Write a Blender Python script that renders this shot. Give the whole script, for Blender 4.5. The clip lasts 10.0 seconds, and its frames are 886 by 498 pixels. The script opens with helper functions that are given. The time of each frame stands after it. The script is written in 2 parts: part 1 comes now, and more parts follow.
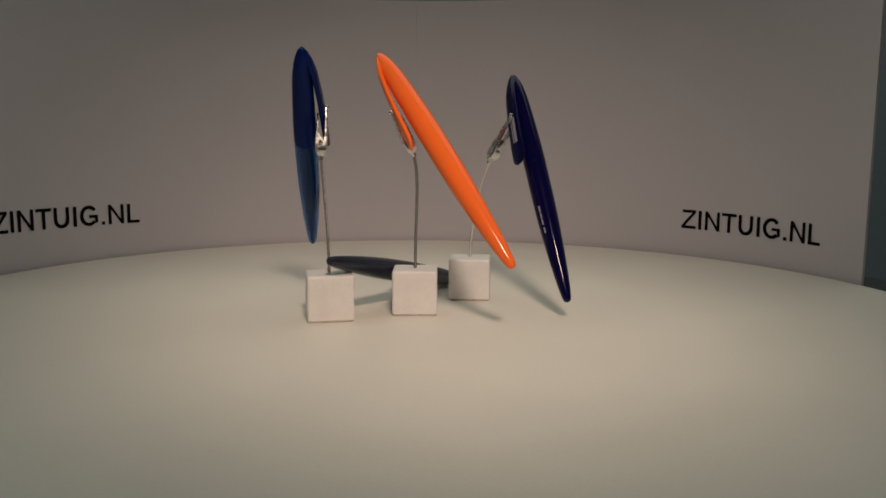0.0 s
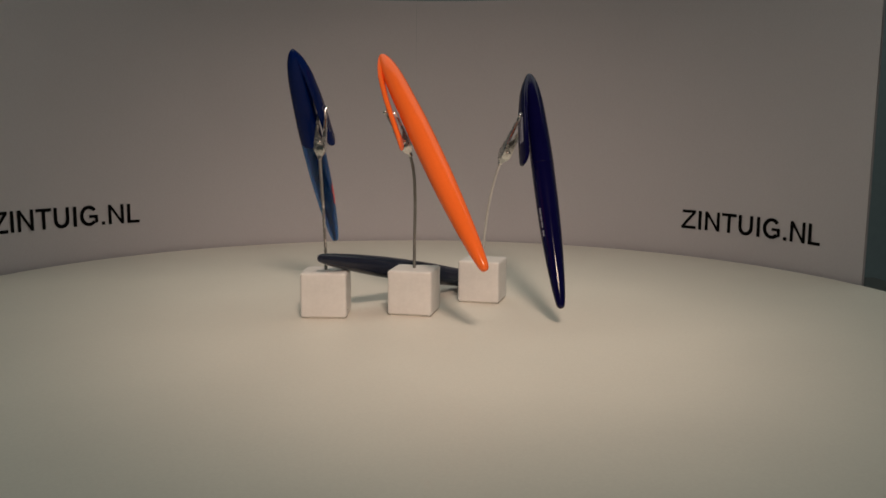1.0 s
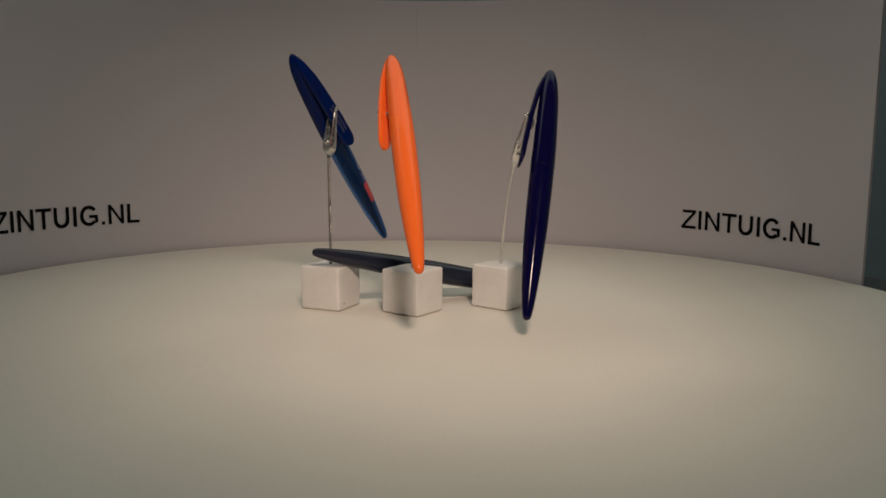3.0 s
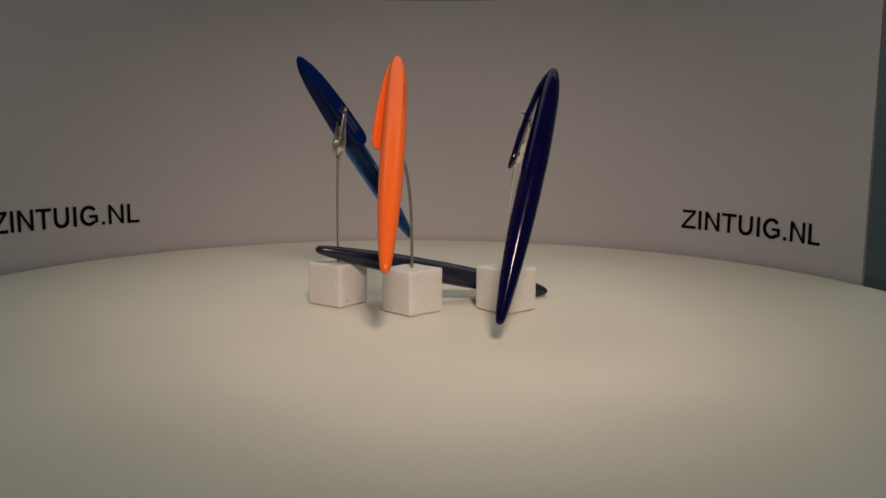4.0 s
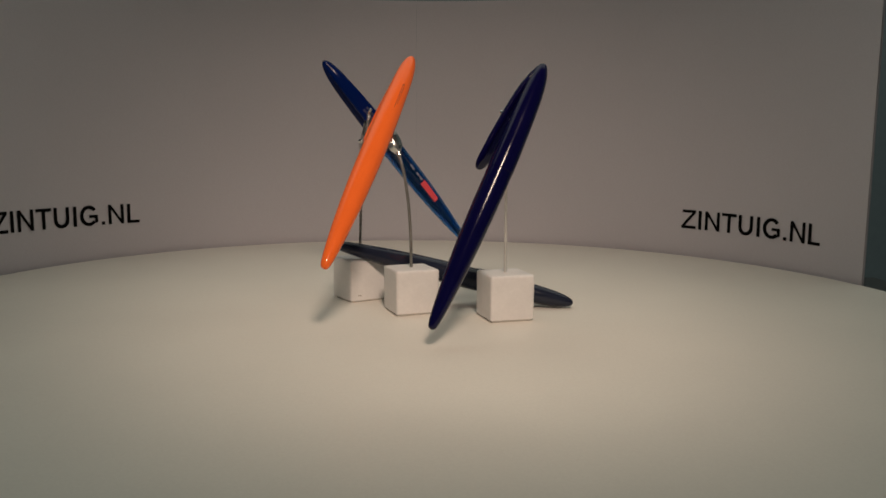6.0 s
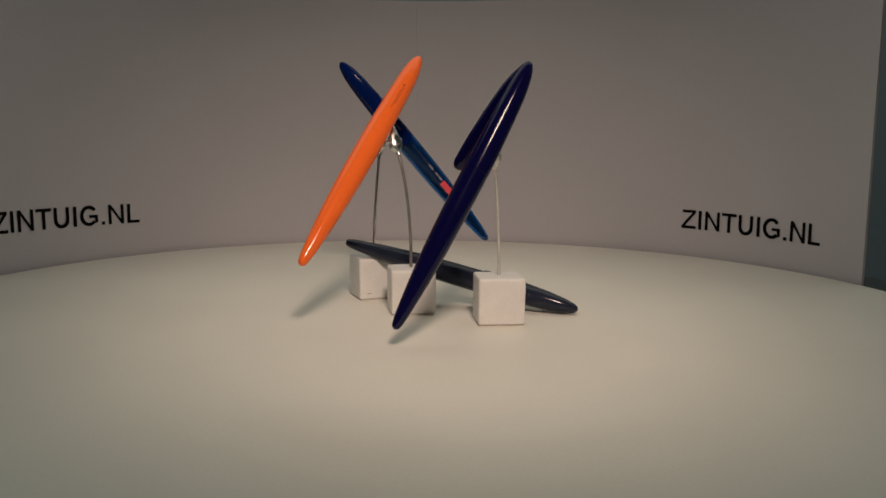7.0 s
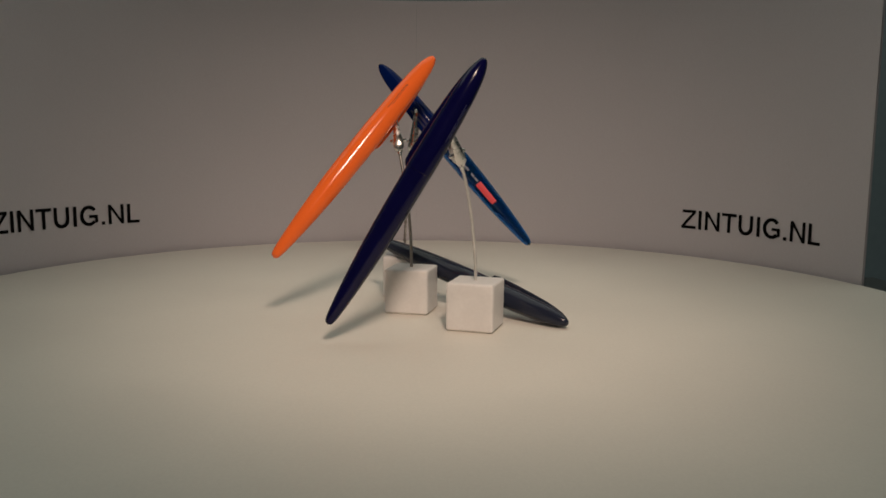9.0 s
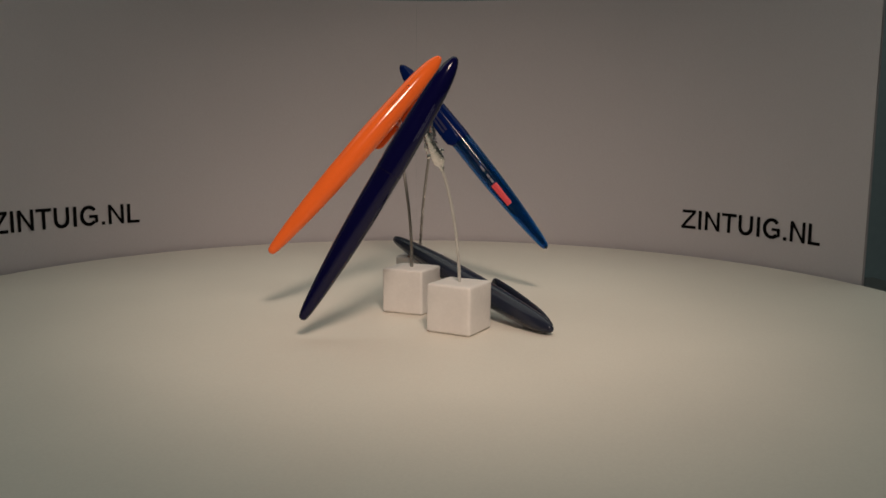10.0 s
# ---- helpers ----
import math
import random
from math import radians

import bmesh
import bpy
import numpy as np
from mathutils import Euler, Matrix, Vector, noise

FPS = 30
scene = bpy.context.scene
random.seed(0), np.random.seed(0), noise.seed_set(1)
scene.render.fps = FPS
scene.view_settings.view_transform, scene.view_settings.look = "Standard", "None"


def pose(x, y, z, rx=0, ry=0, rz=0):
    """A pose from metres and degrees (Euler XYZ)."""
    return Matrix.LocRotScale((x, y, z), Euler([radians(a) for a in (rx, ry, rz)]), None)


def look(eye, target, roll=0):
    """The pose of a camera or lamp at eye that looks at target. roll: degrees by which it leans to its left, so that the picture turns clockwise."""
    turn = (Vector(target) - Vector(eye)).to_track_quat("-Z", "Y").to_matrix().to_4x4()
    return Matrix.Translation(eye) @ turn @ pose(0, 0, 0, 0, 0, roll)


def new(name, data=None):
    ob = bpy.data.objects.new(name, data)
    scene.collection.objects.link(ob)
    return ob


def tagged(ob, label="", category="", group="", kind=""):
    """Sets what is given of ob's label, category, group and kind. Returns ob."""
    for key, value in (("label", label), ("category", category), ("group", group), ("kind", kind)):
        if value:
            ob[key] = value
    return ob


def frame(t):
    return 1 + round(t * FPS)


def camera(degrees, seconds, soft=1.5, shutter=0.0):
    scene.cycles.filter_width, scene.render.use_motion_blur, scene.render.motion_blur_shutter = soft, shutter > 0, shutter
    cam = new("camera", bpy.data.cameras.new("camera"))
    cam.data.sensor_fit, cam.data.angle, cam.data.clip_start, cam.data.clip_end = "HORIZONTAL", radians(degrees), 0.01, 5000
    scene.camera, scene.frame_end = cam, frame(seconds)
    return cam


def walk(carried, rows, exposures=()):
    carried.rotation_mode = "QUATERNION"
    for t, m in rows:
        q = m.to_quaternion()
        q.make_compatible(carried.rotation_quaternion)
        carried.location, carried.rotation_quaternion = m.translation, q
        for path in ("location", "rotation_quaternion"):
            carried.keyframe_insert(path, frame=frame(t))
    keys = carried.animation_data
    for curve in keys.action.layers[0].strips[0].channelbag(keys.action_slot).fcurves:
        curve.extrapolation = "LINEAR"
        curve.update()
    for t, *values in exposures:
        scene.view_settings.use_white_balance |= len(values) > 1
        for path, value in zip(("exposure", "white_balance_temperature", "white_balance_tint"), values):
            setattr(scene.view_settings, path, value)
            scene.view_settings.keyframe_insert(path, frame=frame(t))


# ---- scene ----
# ---- camera ----
SECONDS = 10.0
cam = camera(56.34, SECONDS, soft=1.6)
CAM_POSE = look((0.0, -0.4724, 0.1023), (0.0163, 0.0225, 0.0326), 0.387)
walk(cam, [(0.0, CAM_POSE), (SECONDS, CAM_POSE)], exposures=[(0.0, -0.02), (5.0, -0.02), (SECONDS, -0.06)])


# ---- light ----
world = bpy.data.worlds.new("room_air")
world.use_nodes = True
world.node_tree.nodes["Background"].inputs["Color"].default_value = (0.5, 0.55, 0.5, 1)
world.node_tree.nodes["Background"].inputs["Strength"].default_value = 0.02
scene.world = world

# one warm desk lamp behind the camera, its beam on the turntable; a second spot is added there to brighten the foot of
# the screen
LAMP_AT = (0.080, -0.650, 0.563)
for name, watts, target, cone in (("desk_spot", 8.9, (0.018, -0.105, 0.088), 31.0), ("far_fill_spot", 8.6, (0.018, 0.235, -0.075), 42.0)):
    lamp_data = bpy.data.lights.new(name, "SPOT")
    lamp_data.energy = watts
    lamp_data.color = (1.0, 0.775, 0.625)
    lamp_data.spot_size = radians(cone)
    lamp_data.spot_blend = 1.0
    lamp_data.shadow_soft_size = 0.060
    lamp = new(name, lamp_data)
    lamp.matrix_world = look(LAMP_AT, target)

# added fill panel under the ceiling, in place of unknown ambient room light
fill_data = bpy.data.lights.new("overhead_fill", "AREA")
fill_data.energy = 12.3
fill_data.color = (0.98, 1.0, 0.875)
fill_data.shape = "RECTANGLE"
fill_data.size, fill_data.size_y = 3.2, 1.7
fill_light = new("overhead_fill", fill_data)
fill_light.matrix_world = look((0.0, 0.68, 1.69), (0.0, 0.68, 0.0))


# ---- materials ----
def material(name, color, rough=0.5, metal=0.0, grain=0.0, grain_scale=400.0, bump=0.0, stain=0.0, stain_scale=12.0,
             transmission=0.0, coat=0.0, ior=1.5, rough_vary=0.0):
    m = bpy.data.materials.new(name)
    m.use_nodes = True
    nt = m.node_tree
    b = nt.nodes["Principled BSDF"]
    b.inputs["Roughness"].default_value = rough
    b.inputs["Metallic"].default_value = metal
    b.inputs["Transmission Weight"].default_value = transmission
    b.inputs["Coat Weight"].default_value = coat
    b.inputs["Coat Roughness"].default_value = 0.06
    b.inputs["IOR"].default_value = ior
    co = nt.nodes.new("ShaderNodeTexCoord")

    def noise_node(scale, detail):
        n = nt.nodes.new("ShaderNodeTexNoise")
        n.inputs["Scale"].default_value = scale
        n.inputs["Detail"].default_value = detail
        nt.links.new(co.outputs["Object"], n.inputs["Vector"])
        return n

    fine, broad = noise_node(grain_scale, 4.0), noise_node(stain_scale, 3.0)

    def scaled(value, node, amount):
        # value times (1 - amount/2 .. 1 + amount/2)
        r = nt.nodes.new("ShaderNodeMapRange")
        r.inputs["From Min"].default_value, r.inputs["From Max"].default_value = 0.25, 0.75
        r.inputs["To Min"].default_value, r.inputs["To Max"].default_value = 1 - amount / 2, 1 + amount / 2
        nt.links.new(node.outputs["Fac"], r.inputs["Value"])
        mul = nt.nodes.new("ShaderNodeVectorMath")
        mul.operation = "SCALE"
        if isinstance(value, tuple):
            mul.inputs[0].default_value = value
        else:
            nt.links.new(value, mul.inputs[0])
        nt.links.new(r.outputs["Result"], mul.inputs["Scale"])
        return mul.outputs["Vector"]

    col = scaled(scaled(tuple(color), fine, grain), broad, stain)
    nt.links.new(col, b.inputs["Base Color"])
    if rough_vary:
        r = nt.nodes.new("ShaderNodeMapRange")
        r.inputs["From Min"].default_value, r.inputs["From Max"].default_value = 0.3, 0.7
        r.inputs["To Min"].default_value = max(0.02, rough - rough_vary)
        r.inputs["To Max"].default_value = rough + rough_vary
        nt.links.new(broad.outputs["Fac"], r.inputs["Value"])
        nt.links.new(r.outputs["Result"], b.inputs["Roughness"])
    if bump:
        bn = nt.nodes.new("ShaderNodeBump")
        bn.inputs["Strength"].default_value = bump
        bn.inputs["Distance"].default_value = 0.0004
        nt.links.new(fine.outputs["Fac"], bn.inputs["Height"])
        nt.links.new(bn.outputs["Normal"], b.inputs["Normal"])
    return m


M_FLOOR = material("white_laminate", (0.79, 0.755, 0.68), 0.50, grain=0.05, grain_scale=900, bump=0.04, stain=0.07, stain_scale=9, rough_vary=0.06)
M_WALL = material("white_card", (0.63, 0.610, 0.65), 0.68, grain=0.05, grain_scale=700, bump=0.08, stain=0.06, stain_scale=7)
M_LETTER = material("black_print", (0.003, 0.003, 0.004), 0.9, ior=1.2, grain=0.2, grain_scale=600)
M_CUBE = material("white_painted_wood", (0.765, 0.748, 0.728), 0.5, grain=0.06, grain_scale=500, bump=0.12, stain=0.10, stain_scale=70)
M_ORANGE = material("orange_plastic", (1.0, 0.172, 0.030), 0.13, ior=1.42, grain=0.04, grain_scale=800, stain=0.05, stain_scale=60, rough_vary=0.03)
M_NAVY = material("navy_plastic", (0.0030, 0.0025, 0.036), 0.12, ior=1.36, grain=0.1, grain_scale=500, stain=0.2, stain_scale=50, rough_vary=0.04)
M_BLUE_DARK = material("deep_blue_clear_plastic", (0.0014, 0.011, 0.090), 0.13, ior=1.19, stain=0.2, stain_scale=60, transmission=0.0)
M_BLUE_CLEAR = material("blue_clear_plastic", (0.016, 0.20, 0.58), 0.08, ior=1.33, stain=0.25, stain_scale=70, transmission=0.93)
M_SLATE = material("slate_clear_plastic", (0.021, 0.026, 0.047), 0.12, ior=1.38, stain=0.25, stain_scale=50, transmission=0.15, rough_vary=0.05)
M_REFILL = material("dark_refill", (0.012, 0.022, 0.075), 0.4, stain=0.3, stain_scale=80)
M_METAL = material("nickel_plate", (0.72, 0.70, 0.67), 0.25, metal=1.0, stain=0.3, stain_scale=300, grain=0.2, grain_scale=900, rough_vary=0.10)
M_POLISH = material("polished_rivet", (0.75, 0.74, 0.72), 0.09, metal=1.0, stain=0.1, stain_scale=300)
M_WIRE = material("steel_wire", (0.32, 0.31, 0.29), 0.52, metal=1.0, stain=0.3, stain_scale=200, rough_vary=0.08)
M_WHITE_PRINT = material("white_print", (0.24, 0.25, 0.31), 0.5, grain=0.2, grain_scale=900)
M_LILAC_PRINT = material("lilac_print", (0.032, 0.036, 0.09), 0.4, grain=0.2, grain_scale=900)
M_BRIGHT_WIRE = material("bright_steel_wire", (0.63, 0.62, 0.595), 0.34, metal=0.45, stain=0.2, stain_scale=200)
M_PINK_PRINT = material("coral_print", (0.80, 0.085, 0.105), 0.4, grain=0.1, grain_scale=700)
M_GAP = material("shadow_gap", (0.30, 0.035, 0.008), 0.6)
M_SCUFF = material("bare_wood_scuff", (0.42, 0.38, 0.33), 0.7, grain=0.3)
M_TIP = material("dark_point", (0.02, 0.025, 0.05), 0.35)
M_TABLE = material("dark_table_top", (0.03, 0.035, 0.035), 0.5, grain=0.3, grain_scale=200, stain=0.3, stain_scale=8)
M_ROOM = material("grey_room_paint", (0.265, 0.32, 0.345), 0.85, grain=0.1, grain_scale=60, stain=0.15, stain_scale=2)


# ---- mesh helpers ----
def mesh_of(name, bm, mat, smooth=True):
    bmesh.ops.recalc_face_normals(bm, faces=bm.faces[:])
    me = bpy.data.meshes.new(name)
    bm.to_mesh(me)
    bm.free()
    me.materials.append(mat)
    if smooth:
        for p in me.polygons:
            p.use_smooth = True
        me.set_sharp_from_angle(angle=radians(38))
    return me


def part(name, bm, mat, parent, label="", smooth=True, m=None):
    ob = new(name, mesh_of(name, bm, mat, smooth))
    ob.parent = parent
    if m is not None:
        ob.matrix_basis = m
    if label:
        tagged(ob, label=label)
    return ob


def box(bm, lo, hi, bevel=0.0, segs=3):
    r = bmesh.ops.create_cube(bm, size=1.0)
    c, s = [(a + b) / 2 for a, b in zip(lo, hi)], [b - a for a, b in zip(lo, hi)]
    for v in r["verts"]:
        v.co = Vector([c[i] + v.co[i] * s[i] for i in range(3)])
    if bevel:
        edges = list({e for v in r["verts"] for e in v.link_edges})
        bmesh.ops.bevel(bm, geom=edges, offset=bevel, segments=segs, affect="EDGES", profile=0.5)
    return bm


def loft(bm, rings, cap=True, close=True):
    """Rings of equal count of points, joined in order."""
    rows = [[bm.verts.new(p) for p in ring] for ring in rings]
    n = len(rows[0])
    for a, b in zip(rows, rows[1:]):
        for i in range(n if close else n - 1):
            j = (i + 1) % n
            bm.faces.new((a[i], a[j], b[j], b[i]))
    if cap and close:
        bm.faces.new(rows[0][::-1])
        bm.faces.new(rows[-1])
    return bm


def tube(bm, points, radius, sides=8):
    """A round rod along a row of points."""
    pts = [Vector(p) for p in points]
    side = Vector((1, 0.2, 0.1))
    rings = []
    for i, p in enumerate(pts):
        d = (pts[min(i + 1, len(pts) - 1)] - pts[max(i - 1, 0)]).normalized()
        u = (side - d * side.dot(d)).normalized()
        w = d.cross(u)
        side = u
        rings.append([p + radius * (math.cos(k * math.tau / sides) * u + math.sin(k * math.tau / sides) * w) for k in range(sides)])
    return loft(bm, rings)


def bezier(a, b, c, d, n):
    out = []
    for i in range(n + 1):
        t = i / n
        out.append(a * (1 - t) ** 3 + b * 3 * t * (1 - t) ** 2 + c * 3 * t * t * (1 - t) + d * t ** 3)
    return out


def lerp_table(table, s):
    for (s0, r0), (s1, r1) in zip(table, table[1:]):
        if s <= s1:
            return r0 + (r1 - r0) * (s - s0) / (s1 - s0)
    return table[-1][1]


def smooth_table(table, n=8):
    """Catmull-Rom refinement of a profile."""
    out = []
    for i in range(len(table) - 1):
        p0, p1, p2, p3 = table[max(i - 1, 0)], table[i], table[i + 1], table[min(i + 2, len(table) - 1)]
        for k in range(n):
            t = k / n
            s = p1[0] + (p2[0] - p1[0]) * t
            m1 = (p2[1] - p0[1]) / max(p2[0] - p0[0], 1e-9) * (p2[0] - p1[0])
            m2 = (p3[1] - p1[1]) / max(p3[0] - p1[0], 1e-9) * (p2[0] - p1[0])
            h = (2 * t ** 3 - 3 * t * t + 1) * p1[1] + (t ** 3 - 2 * t * t + t) * m1 + (3 * t * t - 2 * t ** 3) * p2[1] + (t ** 3 - t * t) * m2
            out.append((s, max(h, 0.0)))
    return out + [table[-1]]


# ---- turning ----
MOVERS = []


def turn(t):
    """Degrees by which the table has turned at t seconds, clockwise from above."""
    return 11.68 * t - 0.021 * t * t


def rides(ob, m):
    """ob stands at m when the clip begins and turns with the table."""
    ob.matrix_basis = m
    MOVERS.append((ob, m.copy()))
    return ob


# ---- room and table ----
TABLE_Z = -0.05
DISC_Z = -0.0005


def build_room():
    x0, x1, y0, y1, z0, z1 = -1.8, 1.8, -1.8, 1.6, -0.8, 1.7
    walls = (("wall_north", (x0, y1, z0), (x1, y1 + 0.1, z1), M_ROOM, "blue-grey painted room wall in shade"),
             ("wall_south", (x0, y0 - 0.1, z0), (x1, y0, z1), M_ROOM, "grey painted room wall"),
             ("wall_west", (x0 - 0.1, y0, z0), (x0, y1, z1), M_ROOM, "grey painted room wall"),
             ("wall_east", (x1, y0, z0), (x1 + 0.1, y1, z1), M_ROOM, "dark grey painted room wall"),
             ("floor", (x0, y0, z0 - 0.1), (x1, y1, z0), M_ROOM, "dark grey room floor"),
             ("ceiling", (x0, y0, z1), (x1, y1, z1 + 0.1), M_ROOM, "grey painted room ceiling"))
    for name, lo, hi, mat, label in walls:
        ob = new(name, mesh_of(name, box(bmesh.new(), lo, hi), mat, False))
        tagged(ob, label, name.split("_")[0], kind="structure")
    table = tagged(new("work_table"), "dark work table under the white turntable", "table")
    table.matrix_basis = pose(0, 0, -0.8)
    part("tabletop", box(bmesh.new(), (-0.5, -0.75, 0.71), (0.5, 0.40, 0.75), 0.004), M_TABLE, table, smooth=False)
    for sx in (-0.44, 0.44):
        for sy in (-0.69, 0.34):
            part("leg", box(bmesh.new(), (sx - 0.03, sy - 0.03, 0), (sx + 0.03, sy + 0.03, 0.71), 0.004), M_TABLE, table, smooth=False)


WALL_R, WALL_H, WALL_C = 0.3203, 0.2235, Vector((0.0, 0.0025))


def on_wall(deg, z, inset=0.0):
    a = radians(deg)
    r = WALL_R - inset
    return Vector((WALL_C.x + r * math.sin(a), WALL_C.y + r * math.cos(a), z))


def build_backdrop():
    """The curved screen: two bent cards that meet at the back."""
    screen = tagged(new("wall_backdrop"), "curved white card screen standing round the turntable", "backdrop", kind="structure")
    for a0, a1 in ((-104.0, -0.006), (0.006, 75.2)):
        n = 64
        rings = []
        for i in range(n + 1):
            d = a0 + (a1 - a0) * i / n
            zt, zb = WALL_H, TABLE_Z
            rings.append([on_wall(d, zb), on_wall(d, zt - 0.0004), on_wall(d, zt, -0.0004), on_wall(d, zt, -0.0016), on_wall(d, zt - 0.0004, -0.0020), on_wall(d, zb, -0.0020)])
        part("panel", loft(bmesh.new(), rings), M_WALL, screen)
    return screen


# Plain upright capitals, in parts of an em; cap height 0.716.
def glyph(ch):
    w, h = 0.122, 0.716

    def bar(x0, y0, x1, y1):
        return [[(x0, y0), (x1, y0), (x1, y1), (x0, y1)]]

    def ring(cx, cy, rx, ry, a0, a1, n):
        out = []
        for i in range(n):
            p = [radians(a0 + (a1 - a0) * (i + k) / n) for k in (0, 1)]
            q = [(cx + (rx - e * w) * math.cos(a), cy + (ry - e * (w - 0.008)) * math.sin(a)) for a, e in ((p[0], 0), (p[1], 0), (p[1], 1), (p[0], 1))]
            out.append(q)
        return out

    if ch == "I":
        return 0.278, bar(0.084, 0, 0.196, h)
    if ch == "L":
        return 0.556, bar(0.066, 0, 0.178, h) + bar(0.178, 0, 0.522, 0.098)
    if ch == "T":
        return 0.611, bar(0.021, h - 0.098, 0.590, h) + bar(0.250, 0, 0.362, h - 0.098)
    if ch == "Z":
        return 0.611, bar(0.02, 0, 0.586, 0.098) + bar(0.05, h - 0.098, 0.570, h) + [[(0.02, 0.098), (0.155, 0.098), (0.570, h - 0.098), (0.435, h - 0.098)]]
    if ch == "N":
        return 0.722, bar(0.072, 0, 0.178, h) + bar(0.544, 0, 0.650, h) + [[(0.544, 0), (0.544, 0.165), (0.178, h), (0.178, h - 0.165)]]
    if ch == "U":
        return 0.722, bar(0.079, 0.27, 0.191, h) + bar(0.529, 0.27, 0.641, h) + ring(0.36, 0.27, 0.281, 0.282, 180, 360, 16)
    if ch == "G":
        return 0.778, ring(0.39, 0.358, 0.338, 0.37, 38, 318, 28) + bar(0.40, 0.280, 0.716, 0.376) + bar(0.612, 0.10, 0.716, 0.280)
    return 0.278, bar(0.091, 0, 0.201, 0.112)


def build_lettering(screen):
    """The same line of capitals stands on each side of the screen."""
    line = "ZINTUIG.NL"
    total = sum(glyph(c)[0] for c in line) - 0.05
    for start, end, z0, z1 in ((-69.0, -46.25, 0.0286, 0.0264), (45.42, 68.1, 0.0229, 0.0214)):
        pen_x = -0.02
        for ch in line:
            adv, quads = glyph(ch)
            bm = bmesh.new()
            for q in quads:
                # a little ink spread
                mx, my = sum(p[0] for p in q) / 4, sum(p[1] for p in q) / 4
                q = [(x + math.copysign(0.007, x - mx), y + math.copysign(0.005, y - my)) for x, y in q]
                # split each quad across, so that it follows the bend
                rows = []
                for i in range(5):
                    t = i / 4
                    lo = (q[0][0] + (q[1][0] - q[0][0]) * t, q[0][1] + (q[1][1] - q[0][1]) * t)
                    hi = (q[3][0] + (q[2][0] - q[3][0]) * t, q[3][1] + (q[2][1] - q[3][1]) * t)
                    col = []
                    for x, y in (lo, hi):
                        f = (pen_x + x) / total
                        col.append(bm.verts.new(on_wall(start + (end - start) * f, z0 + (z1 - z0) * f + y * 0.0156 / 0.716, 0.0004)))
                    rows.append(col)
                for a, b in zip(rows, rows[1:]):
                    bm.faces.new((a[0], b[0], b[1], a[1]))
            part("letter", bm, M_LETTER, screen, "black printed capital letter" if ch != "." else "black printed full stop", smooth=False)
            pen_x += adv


def build_turntable():
    """The white disc on which all stands."""
    tt = tagged(new("turntable"), "round white turntable with a smooth matt top", "turntable")
    prof = [(0.0, -0.018), (0.3170, -0.018), (0.3186, -0.016), (0.3186, DISC_Z - 0.0008), (0.3179, DISC_Z), (0.20, DISC_Z), (0.0, DISC_Z)]
    n = 128
    bm = bmesh.new()
    rings = []
    for r, z in prof[1:-1]:
        rings.append([Vector((r * math.cos(k * math.tau / n), r * math.sin(k * math.tau / n), z)) for k in range(n)])
    loft(bm, rings)
    part("disc", bm, M_FLOOR, tt)
    bm = bmesh.new()
    bmesh.ops.create_cone(bm, cap_ends=True, segments=48, radius1=0.12, radius2=0.12, depth=0.032, matrix=Matrix.Translation((0, 0, -0.034)))
    part("foot", bm, M_TABLE, tt, "dark round foot", smooth=False)
    rides(tt, pose(0, 0.0, 0))


# ---- pens ----
PEN_L = 0.1495
BODY = smooth_table([(0, 0.0), (0.6, 1.35), (2, 2.35), (5, 3.45), (10, 4.5), (20, 5.45), (40, 6.2), (60, 6.6), (80, 6.55), (100, 6.15), (120, 5.15), (135, 4.0), (143, 3.15), (147, 2.45), (148.7, 1.65), (149.5, 0.0)])
CLIP_OUT = [(3, 2.9), (8, 5.1), (15, 7.3), (30, 9.8), (45, 11.4), (64, 13.0)]
CLIP_W = [(3, 4.6), (8, 6.2), (20, 8.2), (45, 9.8), (57.5, 9.8), (61, 8.9), (63, 6.2), (64, 3.0)]
CLIP_T = 3.1
SEAM = 63.0


# the back of the barrel bulges away from the clip
BULGE = [(0, 0.0), (8, -0.35), (20, -0.7), (50, -0.8), (80, -0.5), (110, -0.15), (150.5, 0.0)]


def body_r(s):
    return lerp_table(BODY, s)


def body_x(s):
    return lerp_table(BULGE, s)


def ring_at(s, r, n=40):
    """A ring round the pen's axis, s mm from its top end; the pen's own z runs from its point to its top."""
    z = PEN_L - s * 0.001
    return [Vector(((r * math.cos(k * math.tau / n) + body_x(s)) * 0.001, r * 0.001 * math.sin(k * math.tau / n), z)) for k in range(n)]


def barrel(s0, s1, inset=0.0, wall=0.0, lip=False):
    ss = [s0] + [s for s, _ in BODY if s0 < s < s1] + [s1]
    rings = [ring_at(s, max(body_r(s) - inset, 0.05)) for s in ss]
    if s0 > 0 and not wall:
        rings.insert(0, ring_at(s0 - 0.01, body_r(s0) - 0.45))
    if lip:
        # the lip of the cap is rounded over
        rings[-1] = ring_at(s1 - 0.30, body_r(s1) - inset)
        rings += [ring_at(s1 - 0.12, body_r(s1) - inset - 0.05), ring_at(s1, body_r(s1) - inset - 0.20)]
    if wall:
        inner = [s for s in ss if body_r(s) > wall + 1.0]
        back = [ring_at(s, body_r(s) - inset - wall) for s in inner[::-1]]
        rings = rings[::-1] + [ring_at(s0, body_r(s0) - inset - wall)] + back[::-1][1:]
    return loft(bmesh.new(), rings)


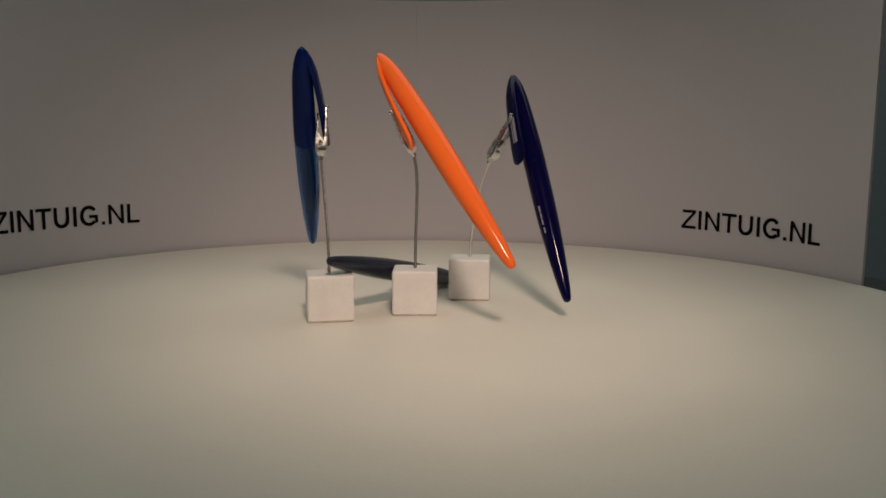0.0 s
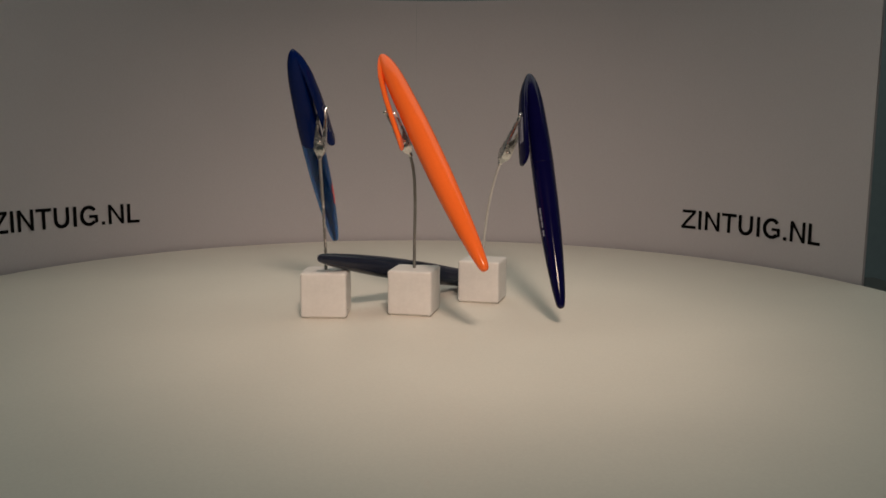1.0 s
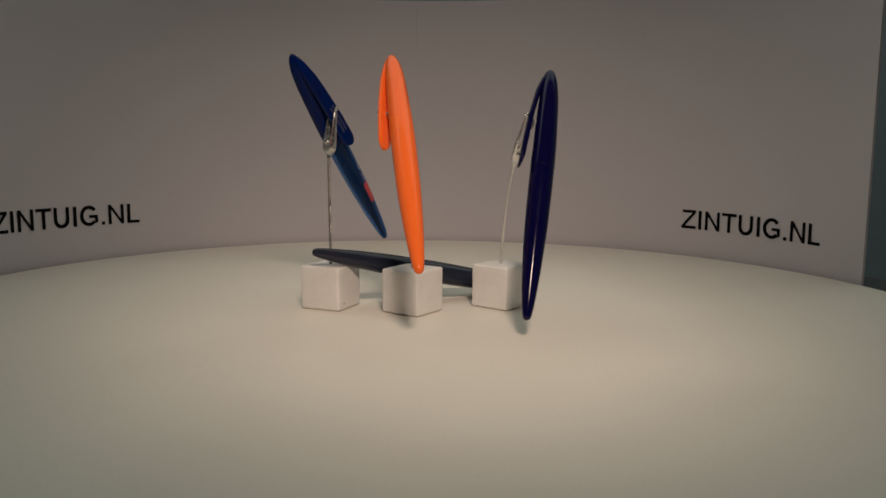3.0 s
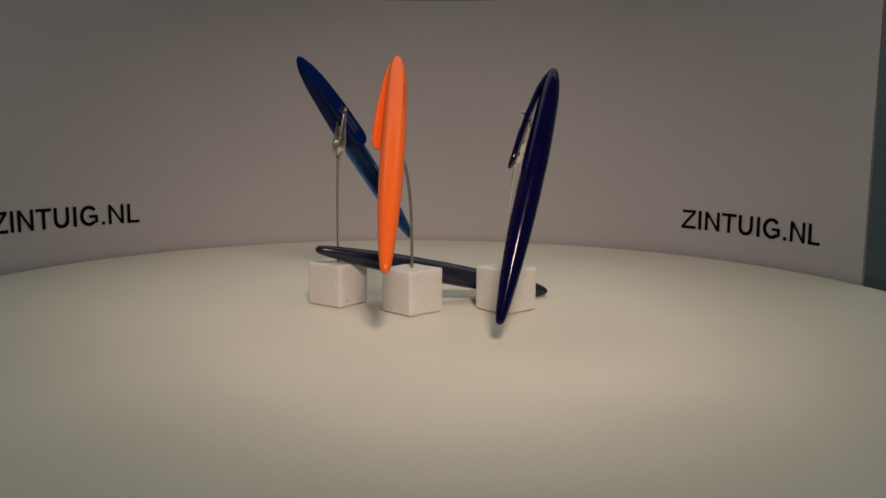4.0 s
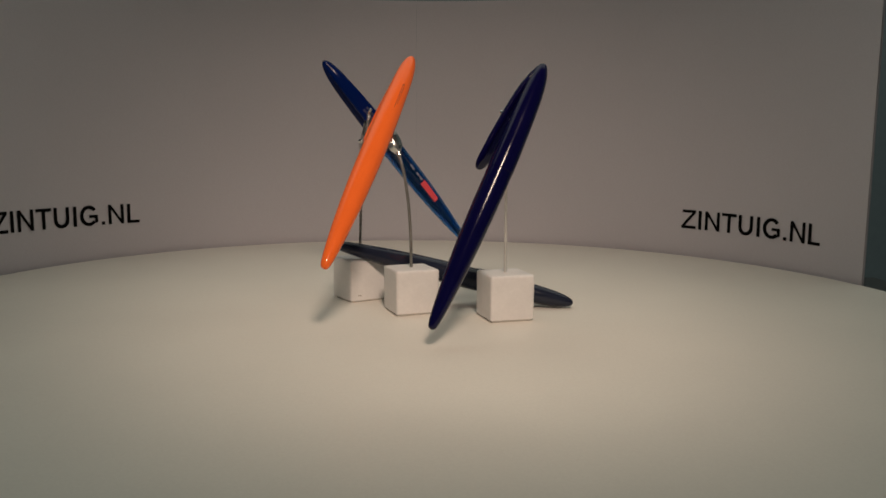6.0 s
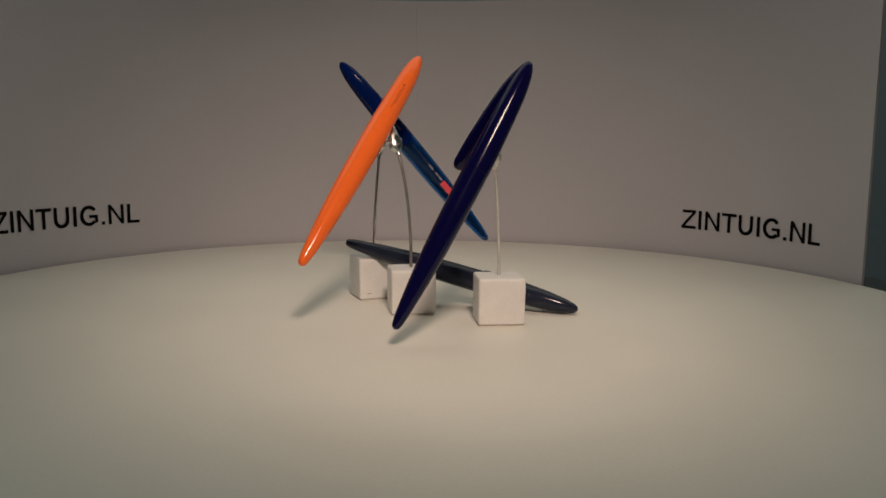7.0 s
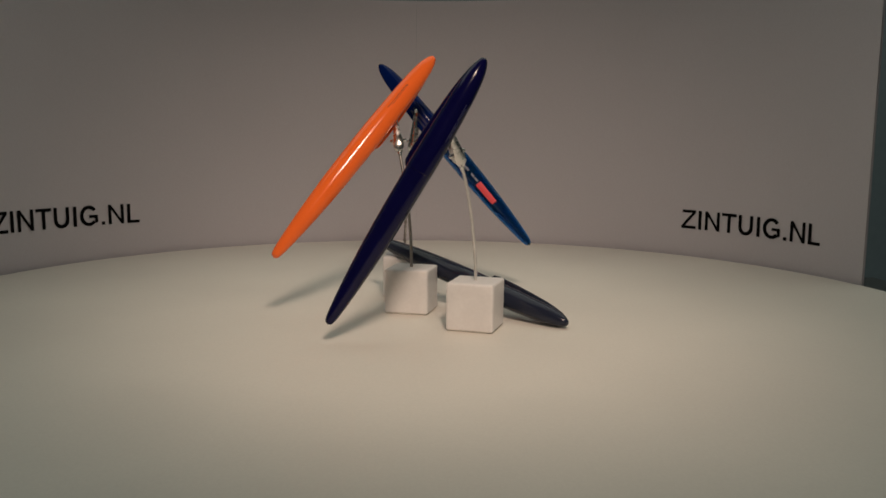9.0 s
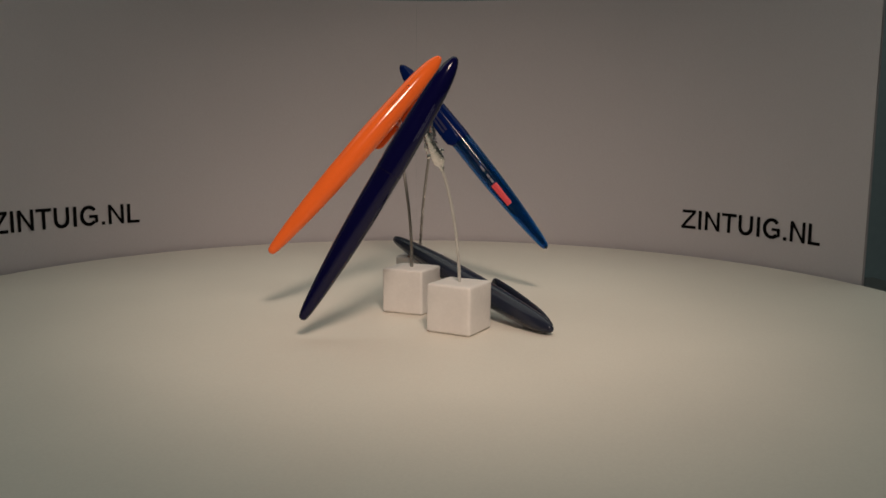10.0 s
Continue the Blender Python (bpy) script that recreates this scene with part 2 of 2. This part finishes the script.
def clip_mesh():
    ss = [3, 4, 5, 6.5, 8, 11, 15, 20, 26, 32, 38, 45, 50, 57, 59.5, 61, 62.2, 63, 63.6, 64]
    rings = []
    for s in ss:
        out, wid = lerp_table(CLIP_OUT, s), lerp_table(CLIP_W, s) / 2
        th = CLIP_T if s < 58.5 else CLIP_T - (s - 58.5) * 0.30
        ring = []
        for k in range(20):
            a = k * math.tau / 20
            c, d = math.cos(a), math.sin(a)
            px = math.copysign(abs(c) ** 0.6, c) * th / 2
            py = math.copysign(abs(d) ** 0.7, d) * wid
            # the outer face is slightly crowned
            ring.append(Vector(((out - th / 2 + px - 0.10 * (py / wid) ** 2 * wid * 0.4) * 0.001, py * 0.001, PEN_L - s * 0.001)))
        rings.append(ring)
    return loft(bmesh.new(), rings)


def patch(s0, s1, az0, az1, lift=0.06, n=6, m=6):
    """A printed patch on the barrel."""
    bm = bmesh.new()
    rows = []
    for i in range(n + 1):
        s = s0 + (s1 - s0) * i / n
        r = body_r(s) + lift
        rows.append([bm.verts.new(((r * math.cos(radians(az0 + (az1 - az0) * j / m)) + body_x(s)) * 0.001, r * 0.001 * math.sin(radians(az0 + (az1 - az0) * j / m)), PEN_L - s * 0.001)) for j in range(m + 1)])
    for a, b in zip(rows, rows[1:]):
        for j in range(m):
            bm.faces.new((a[j], a[j + 1], b[j + 1], b[j]))
    return bm


def clip_patch(s0, s1, y0, y1):
    """A printed bar on the clip's outer face."""
    bm = bmesh.new()
    rows = []
    for i in range(5):
        s = s0 + (s1 - s0) * i / 4
        wid = lerp_table(CLIP_W, s) / 2
        row = []
        for j in range(4):
            y = y0 + (y1 - y0) * j / 3
            sy = min(abs(y) / wid, 1.0) ** (1 / 0.7)
            px = (max(1 - sy * sy, 0) ** 0.5) ** 0.6 * CLIP_T / 2
            row.append(bm.verts.new(((lerp_table(CLIP_OUT, s) - CLIP_T / 2 + px - 0.04 * y * y / wid + 0.05) * 0.001, y * 0.001, PEN_L - s * 0.001)))
        rows.append(row)
    for a, b in zip(rows, rows[1:]):
        for j in range(3):
            bm.faces.new((a[j], a[j + 1], b[j + 1], b[j]))
    return bm


def build_pen(label, upper, lower, clip_mat, clear=False, lip=False):
    pen = tagged(new("pen"), label, "pen", group="pens on the turntable")
    part("upper_barrel", barrel(0.0, SEAM, wall=1.0 if clear else 0.0, lip=lip), upper, pen)
    part("lower_barrel", barrel(SEAM + (0.05 if lip else 0.0), 149.3 if clear else 149.5, 0.12 if lip else 0.0, wall=1.3 if clear else 0.0), lower, pen)
    clip = part("clip", clip_mesh(), clip_mat, pen)
    if clear:
        bm = bmesh.new()
        loft(bm, [ring_at(s, r, 16) for s, r in ((147.5, 0.75), (148.6, 0.7), (149.45, 0.6), (149.65, 0.3))])
        part("tip", bm, M_TIP, pen, "dark blunt point")
    return pen, clip


def pen_pose(top, axis, side):
    """The pen's pose from its top end, the way from there to its point, and the side that bears the clip."""
    z = -Vector(axis).normalized()
    x = Vector(side)
    x = (x - z * x.dot(z)).normalized()
    y = z.cross(x)
    m = Matrix((x, y, z)).transposed().to_4x4()
    m.translation = Vector(top) - z * PEN_L
    return m


ORANGE = pen_pose((-0.0216, 0.0054, 0.1459), (0.0701, -0.0722, -0.1103), (-0.82, -0.24, -0.50))
BLUE = pen_pose((-0.0585, -0.0381, 0.1447), (-0.0538, 0.6499, -0.7582), (0.9981, 0.013, -0.0596))
NAVY = pen_pose((0.0594, 0.048, 0.1377), (0.167, -0.4831, -0.8595), (-0.81, -0.59, 0.05))
SLATE = pen_pose((0.0272, 0.0893, 0.0026), (-0.0714, -0.1218, 0.0308), (-0.86, 0.50, 0.02))


def build_pens():
    o, o_clip = build_pen("bright orange plastic ballpoint pen held by a metal clip", M_ORANGE, M_ORANGE, M_ORANGE)
    # a moulded tongue, outlined by a thin slit closed at its upper end; dark strips paint its shade
    for s0, s1, a0, a1 in ((27.0, 44.5, 176.5, 179.0), (28.5, 42.0, 184.5, 187.0), (26.5, 27.6, 178.0, 186.0)):
        part("slit_shade", patch(s0, s1, a0, a1, 0.05), M_GAP, o, "narrow dark strip painted as shade of a slit in the barrel", smooth=False)
    rides(o, ORANGE)

    b, b_clip = build_pen("translucent blue plastic ballpoint pen with coral print", M_BLUE_DARK, M_BLUE_CLEAR, M_BLUE_DARK, clear=True, lip=True)
    bm = bmesh.new()
    loft(bm, [ring_at(s, r, 16) for s, r in ((8, 1.8), (60, 4.2), (118, 3.9), (124, 1.9), (146, 1.1))])
    part("refill", bm, M_REFILL, b, "dark ink refill inside the barrel")
    part("coral_label", patch(98.0, 114.0, -10, 28), M_PINK_PRINT, b, "coral printed patch")
    for s0, s1 in ((67, 70), (72, 77), (77.8, 83), (83.8, 88), (90.5, 93.2), (93.8, 97)):
        bold = s0 > 83
        part("print_bar", patch(s0, s1, 9 if bold else 12, 20 if bold else 18, n=2, m=3), M_WHITE_PRINT if bold else M_LILAC_PRINT, b, "small pale printed bar" if bold else "small faint printed bar")
    for y0, y1 in ((0.5, 1.9), (-1.9, -0.5)):
        part("print_bar", clip_patch(36.0, 54.0, y0, y1), M_LILAC_PRINT, b_clip, "small lilac printed bar")
    rides(b, BLUE)

    d, d_clip = build_pen("glossy navy blue plastic ballpoint pen with white print", M_NAVY, M_NAVY, M_NAVY, lip=True)
    for s0, s1 in ((91, 95), (95.6, 99), (99.6, 103), (104.5, 108)):
        part("print_bar", patch(s0, s1, 6, 17, n=2, m=2), M_WHITE_PRINT, d, "small white printed bar")
    for y0, y1 in ((-0.9, -0.1), (0.4, 2.6)):
        part("print_bar", clip_patch(33.0, 50.0, y0, y1), M_WHITE_PRINT, d_clip, "small white printed bar")
    for a0, a1, s0, s1 in ((192, 196, 24, 33), (192, 196, 34, 44), (200, 204, 26, 42)):
        part("print_bar", patch(s0, s1, a0, a1, n=6, m=2), M_LILAC_PRINT, d, "small grey printed bar")
    rides(d, NAVY)

    g, g_clip = build_pen("dark slate grey plastic pen leaning on a white cube", M_SLATE, M_SLATE, M_SLATE)
    rides(g, SLATE)


# ---- memo clip holders ----
def jaw_mesh(sign):
    """One jaw of a spring clip: a folded plate that tapers to a toothed nose. x: away from the other jaw."""
    rings = []
    for z, w, off in ((-1.6, 1.2, 1.4), (-0.4, 1.6, 1.9), (1.6, 2.8, 2.7), (4.0, 3.0, 2.9), (8.0, 2.6, 2.9), (14.0, 1.9, 2.6), (21.0, 1.4, 2.1), (26.5, 1.2, 1.8), (28.2, 0.9, 1.45), (28.8, 0.5, 1.4)):
        lip = min(w * 0.6, 1.5)
        if sign < 0 and z < 14:
            # the ears of this jaw reach past the pin to the other jaw
            lip = off + (1.9 if z < 9 else 0.2)
        ring = [(off - lip, -w), (off - 0.25, -w), (off + 0.15, -w * 0.75), (off + 0.3, 0), (off + 0.15, w * 0.75), (off - 0.25, w), (off - lip, w),
                (off - lip, w - 0.4), (off - 0.4, w * 0.7), (off - 0.2, 0), (off - 0.4, -w * 0.7), (off - lip, -w + 0.4)]
        rings.append([Vector((sign * x * 0.001, y * 0.001, z * 0.001)) for x, y in ring])
    return loft(bmesh.new(), rings)


def build_holder(label, centre, yaw, wire_top, grip, normal, bend, rise=0.028, plain=None, scuff=False):
    """A white cube with an upright twisted wire and a spring clip. All lengths in metres; grip lies between the jaws."""
    base = pose(centre[0], centre[1], 0, 0, 0, yaw)
    inv = base.inverted()
    h = tagged(new("memo_clip_holder"), label, "memo holder", group="memo clip holders")
    bm = box(bmesh.new(), (-0.0127, -0.0127, DISC_Z), (0.0127, 0.0127, 0.0252), 0.0013, 3)
    bmesh.ops.subdivide_edges(bm, edges=[e for e in bm.edges if e.calc_length() > 0.01], cuts=5, use_grid_fill=True)
    # hand-sanded wood under thick paint is never quite square
    for v in bm.verts:
        if v.co.z > 0.0015:
            q = v.co * 190 + Vector((centre[0], centre[1], yaw)) * 900
            v.co += 0.00022 * Vector((noise.noise(q), noise.noise(q + Vector((31, 0, 0))), noise.noise(q + Vector((0, 17, 5)))))
    # the lower edges are drawn in to shape a thin dark contact shadow along the foot
    for v in bm.verts:
        if v.co.z < DISC_Z + 0.0010:
            v.co.x *= 0.955
            v.co.y *= 0.955
    part("cube", bm, M_CUBE, h, "white painted wooden cube")
    top, g, n = inv @ Vector(wire_top), inv @ Vector(grip), (inv.to_3x3() @ Vector(normal)).normalized()
    z = (g - top).normalized()
    x = (n - z * n.dot(z)).normalized()
    y = z.cross(x)
    cm = Matrix((x, y, z)).transposed().to_4x4()
    cm.translation = top
    foot = Vector((0, 0, 0.0245))
    path = bezier(foot, foot + Vector((0, 0, rise)), top - z * bend, top + z * 0.001, 90)
    bm = bmesh.new()
    if plain:
        tube(bm, path, 0.00086, 12)
    for phase in () if plain else (0.0, math.pi):
        pts = []
        for i, p in enumerate(path):
            a = phase + i * 1.05
            pts.append(p + 0.00045 * Vector((math.cos(a), math.sin(a), 0)))
        tube(bm, pts, 0.00056, 8)
    part("wire", bm, plain or M_WIRE, h, "smooth bent wire" if plain else "thin twisted steel wire")
    reach = (g - top).length * 1000
    k = (reach + 3.0) / 28.8
    open_deg = math.degrees(math.atan2(0.0006, 0.018))
    for sign, name in ((1, "outer_jaw"), (-1, "inner_jaw")):
        m = cm @ pose(0, 0, 0, 0, sign * open_deg, 0) @ Matrix.Diagonal((1, 1, k if sign > 0 else k * 0.9, 1))
        bm = jaw_mesh(sign)
        bmesh.ops.transform(bm, matrix=m, verts=bm.verts)
        part(name, bm, M_METAL, h, "nickel-plated clip jaw")
        for zz, rad in ((27.6, 0.00125), (12.5, 0.0007), (0.2, 0.0008)) if sign > 0 else ():
            bm = bmesh.new()
            bmesh.ops.create_uvsphere(bm, u_segments=12, v_segments=8, radius=rad, matrix=m @ Matrix.Translation((sign * (0.0017 if zz > 20 else 0.0024 if zz > 5 else 0.0022), 0, zz * 0.001)))
            part("rivet", bm, M_POLISH, h, "small bright rivet")
    bm = bmesh.new()
    tube(bm, [cm @ Vector((0, yy, 0.006)) for yy in (-0.0037, -0.0033, 0.0033, 0.0037)], 0.0010, 12)
    for yy in (-0.0036, 0.0036):
        bmesh.ops.create_uvsphere(bm, u_segments=12, v_segments=8, radius=0.0012, matrix=cm @ Matrix.Translation((0, yy, 0.006)))
    part("hinge_pin", bm, M_POLISH, h, "small steel hinge rivet")
    bm = bmesh.new()
    tube(bm, [cm @ Vector((0.0021 * math.cos(a * 0.6) * 0.7, -0.002 + a * 0.0001, 0.006 + 0.0021 * math.sin(a * 0.6) * 0.7)) for a in range(40)], 0.0003, 6)
    part("spring", bm, M_METAL, h, "small coil spring")
    bm = bmesh.new()
    tube(bm, [cm @ Vector((0, 0, zz)) for zz in (-0.0034, -0.003, -0.0005, 0.001, 0.004)], 0.0013, 12)
    part("crimp_barrel", bm, M_METAL, h, "crimped metal sleeve")
    if scuff:
        part("scuff", box(bmesh.new(), (0.0124, -0.0078, 0.0033), (0.01285, -0.0054, 0.0039), 0.0001, 1), M_SCUFF, h, "small brown scuff in the paint")
    rides(h, base)
    return h


def on_clip(m, s, y=0.0):
    """The middle of a pen's clip, s mm from its top end."""
    return m @ Vector(((lerp_table(CLIP_OUT, s) - CLIP_T / 2) * 0.001, y * 0.001, PEN_L - s * 0.001))


def clip_side(m):
    return m.to_3x3() @ Vector((1, 0, 0))


def build_holders():
    build_holder("white cube memo holder gripping a translucent blue pen", (-0.0480, -0.0190), 9.6, (-0.0521, -0.0147, 0.0903), on_clip(BLUE, 40), clip_side(BLUE), 0.006, scuff=True)
    build_holder("white cube memo holder gripping a bright orange pen", (-0.0004, -0.0028), -1.6, (-0.0023, -0.0105, 0.0922), on_clip(ORANGE, 40), clip_side(ORANGE), 0.013, 0.036, M_WIRE)
    build_holder("white cube memo holder gripping a glossy navy pen", (0.0339, 0.0405), -5.8, (0.0455, 0.0340, 0.0867), on_clip(NAVY, 33), clip_side(NAVY), 0.018, 0.015, M_BRIGHT_WIRE)


def motions():
    for ob, m in MOVERS:
        rows = []
        for i in range(21):
            t = i * 0.5
            rows.append((t, pose(0, 0, 0, 0, 0, -turn(t)) @ m))
        walk(ob, rows)


build_room()
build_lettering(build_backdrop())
build_turntable()
build_holders()
build_pens()
motions()
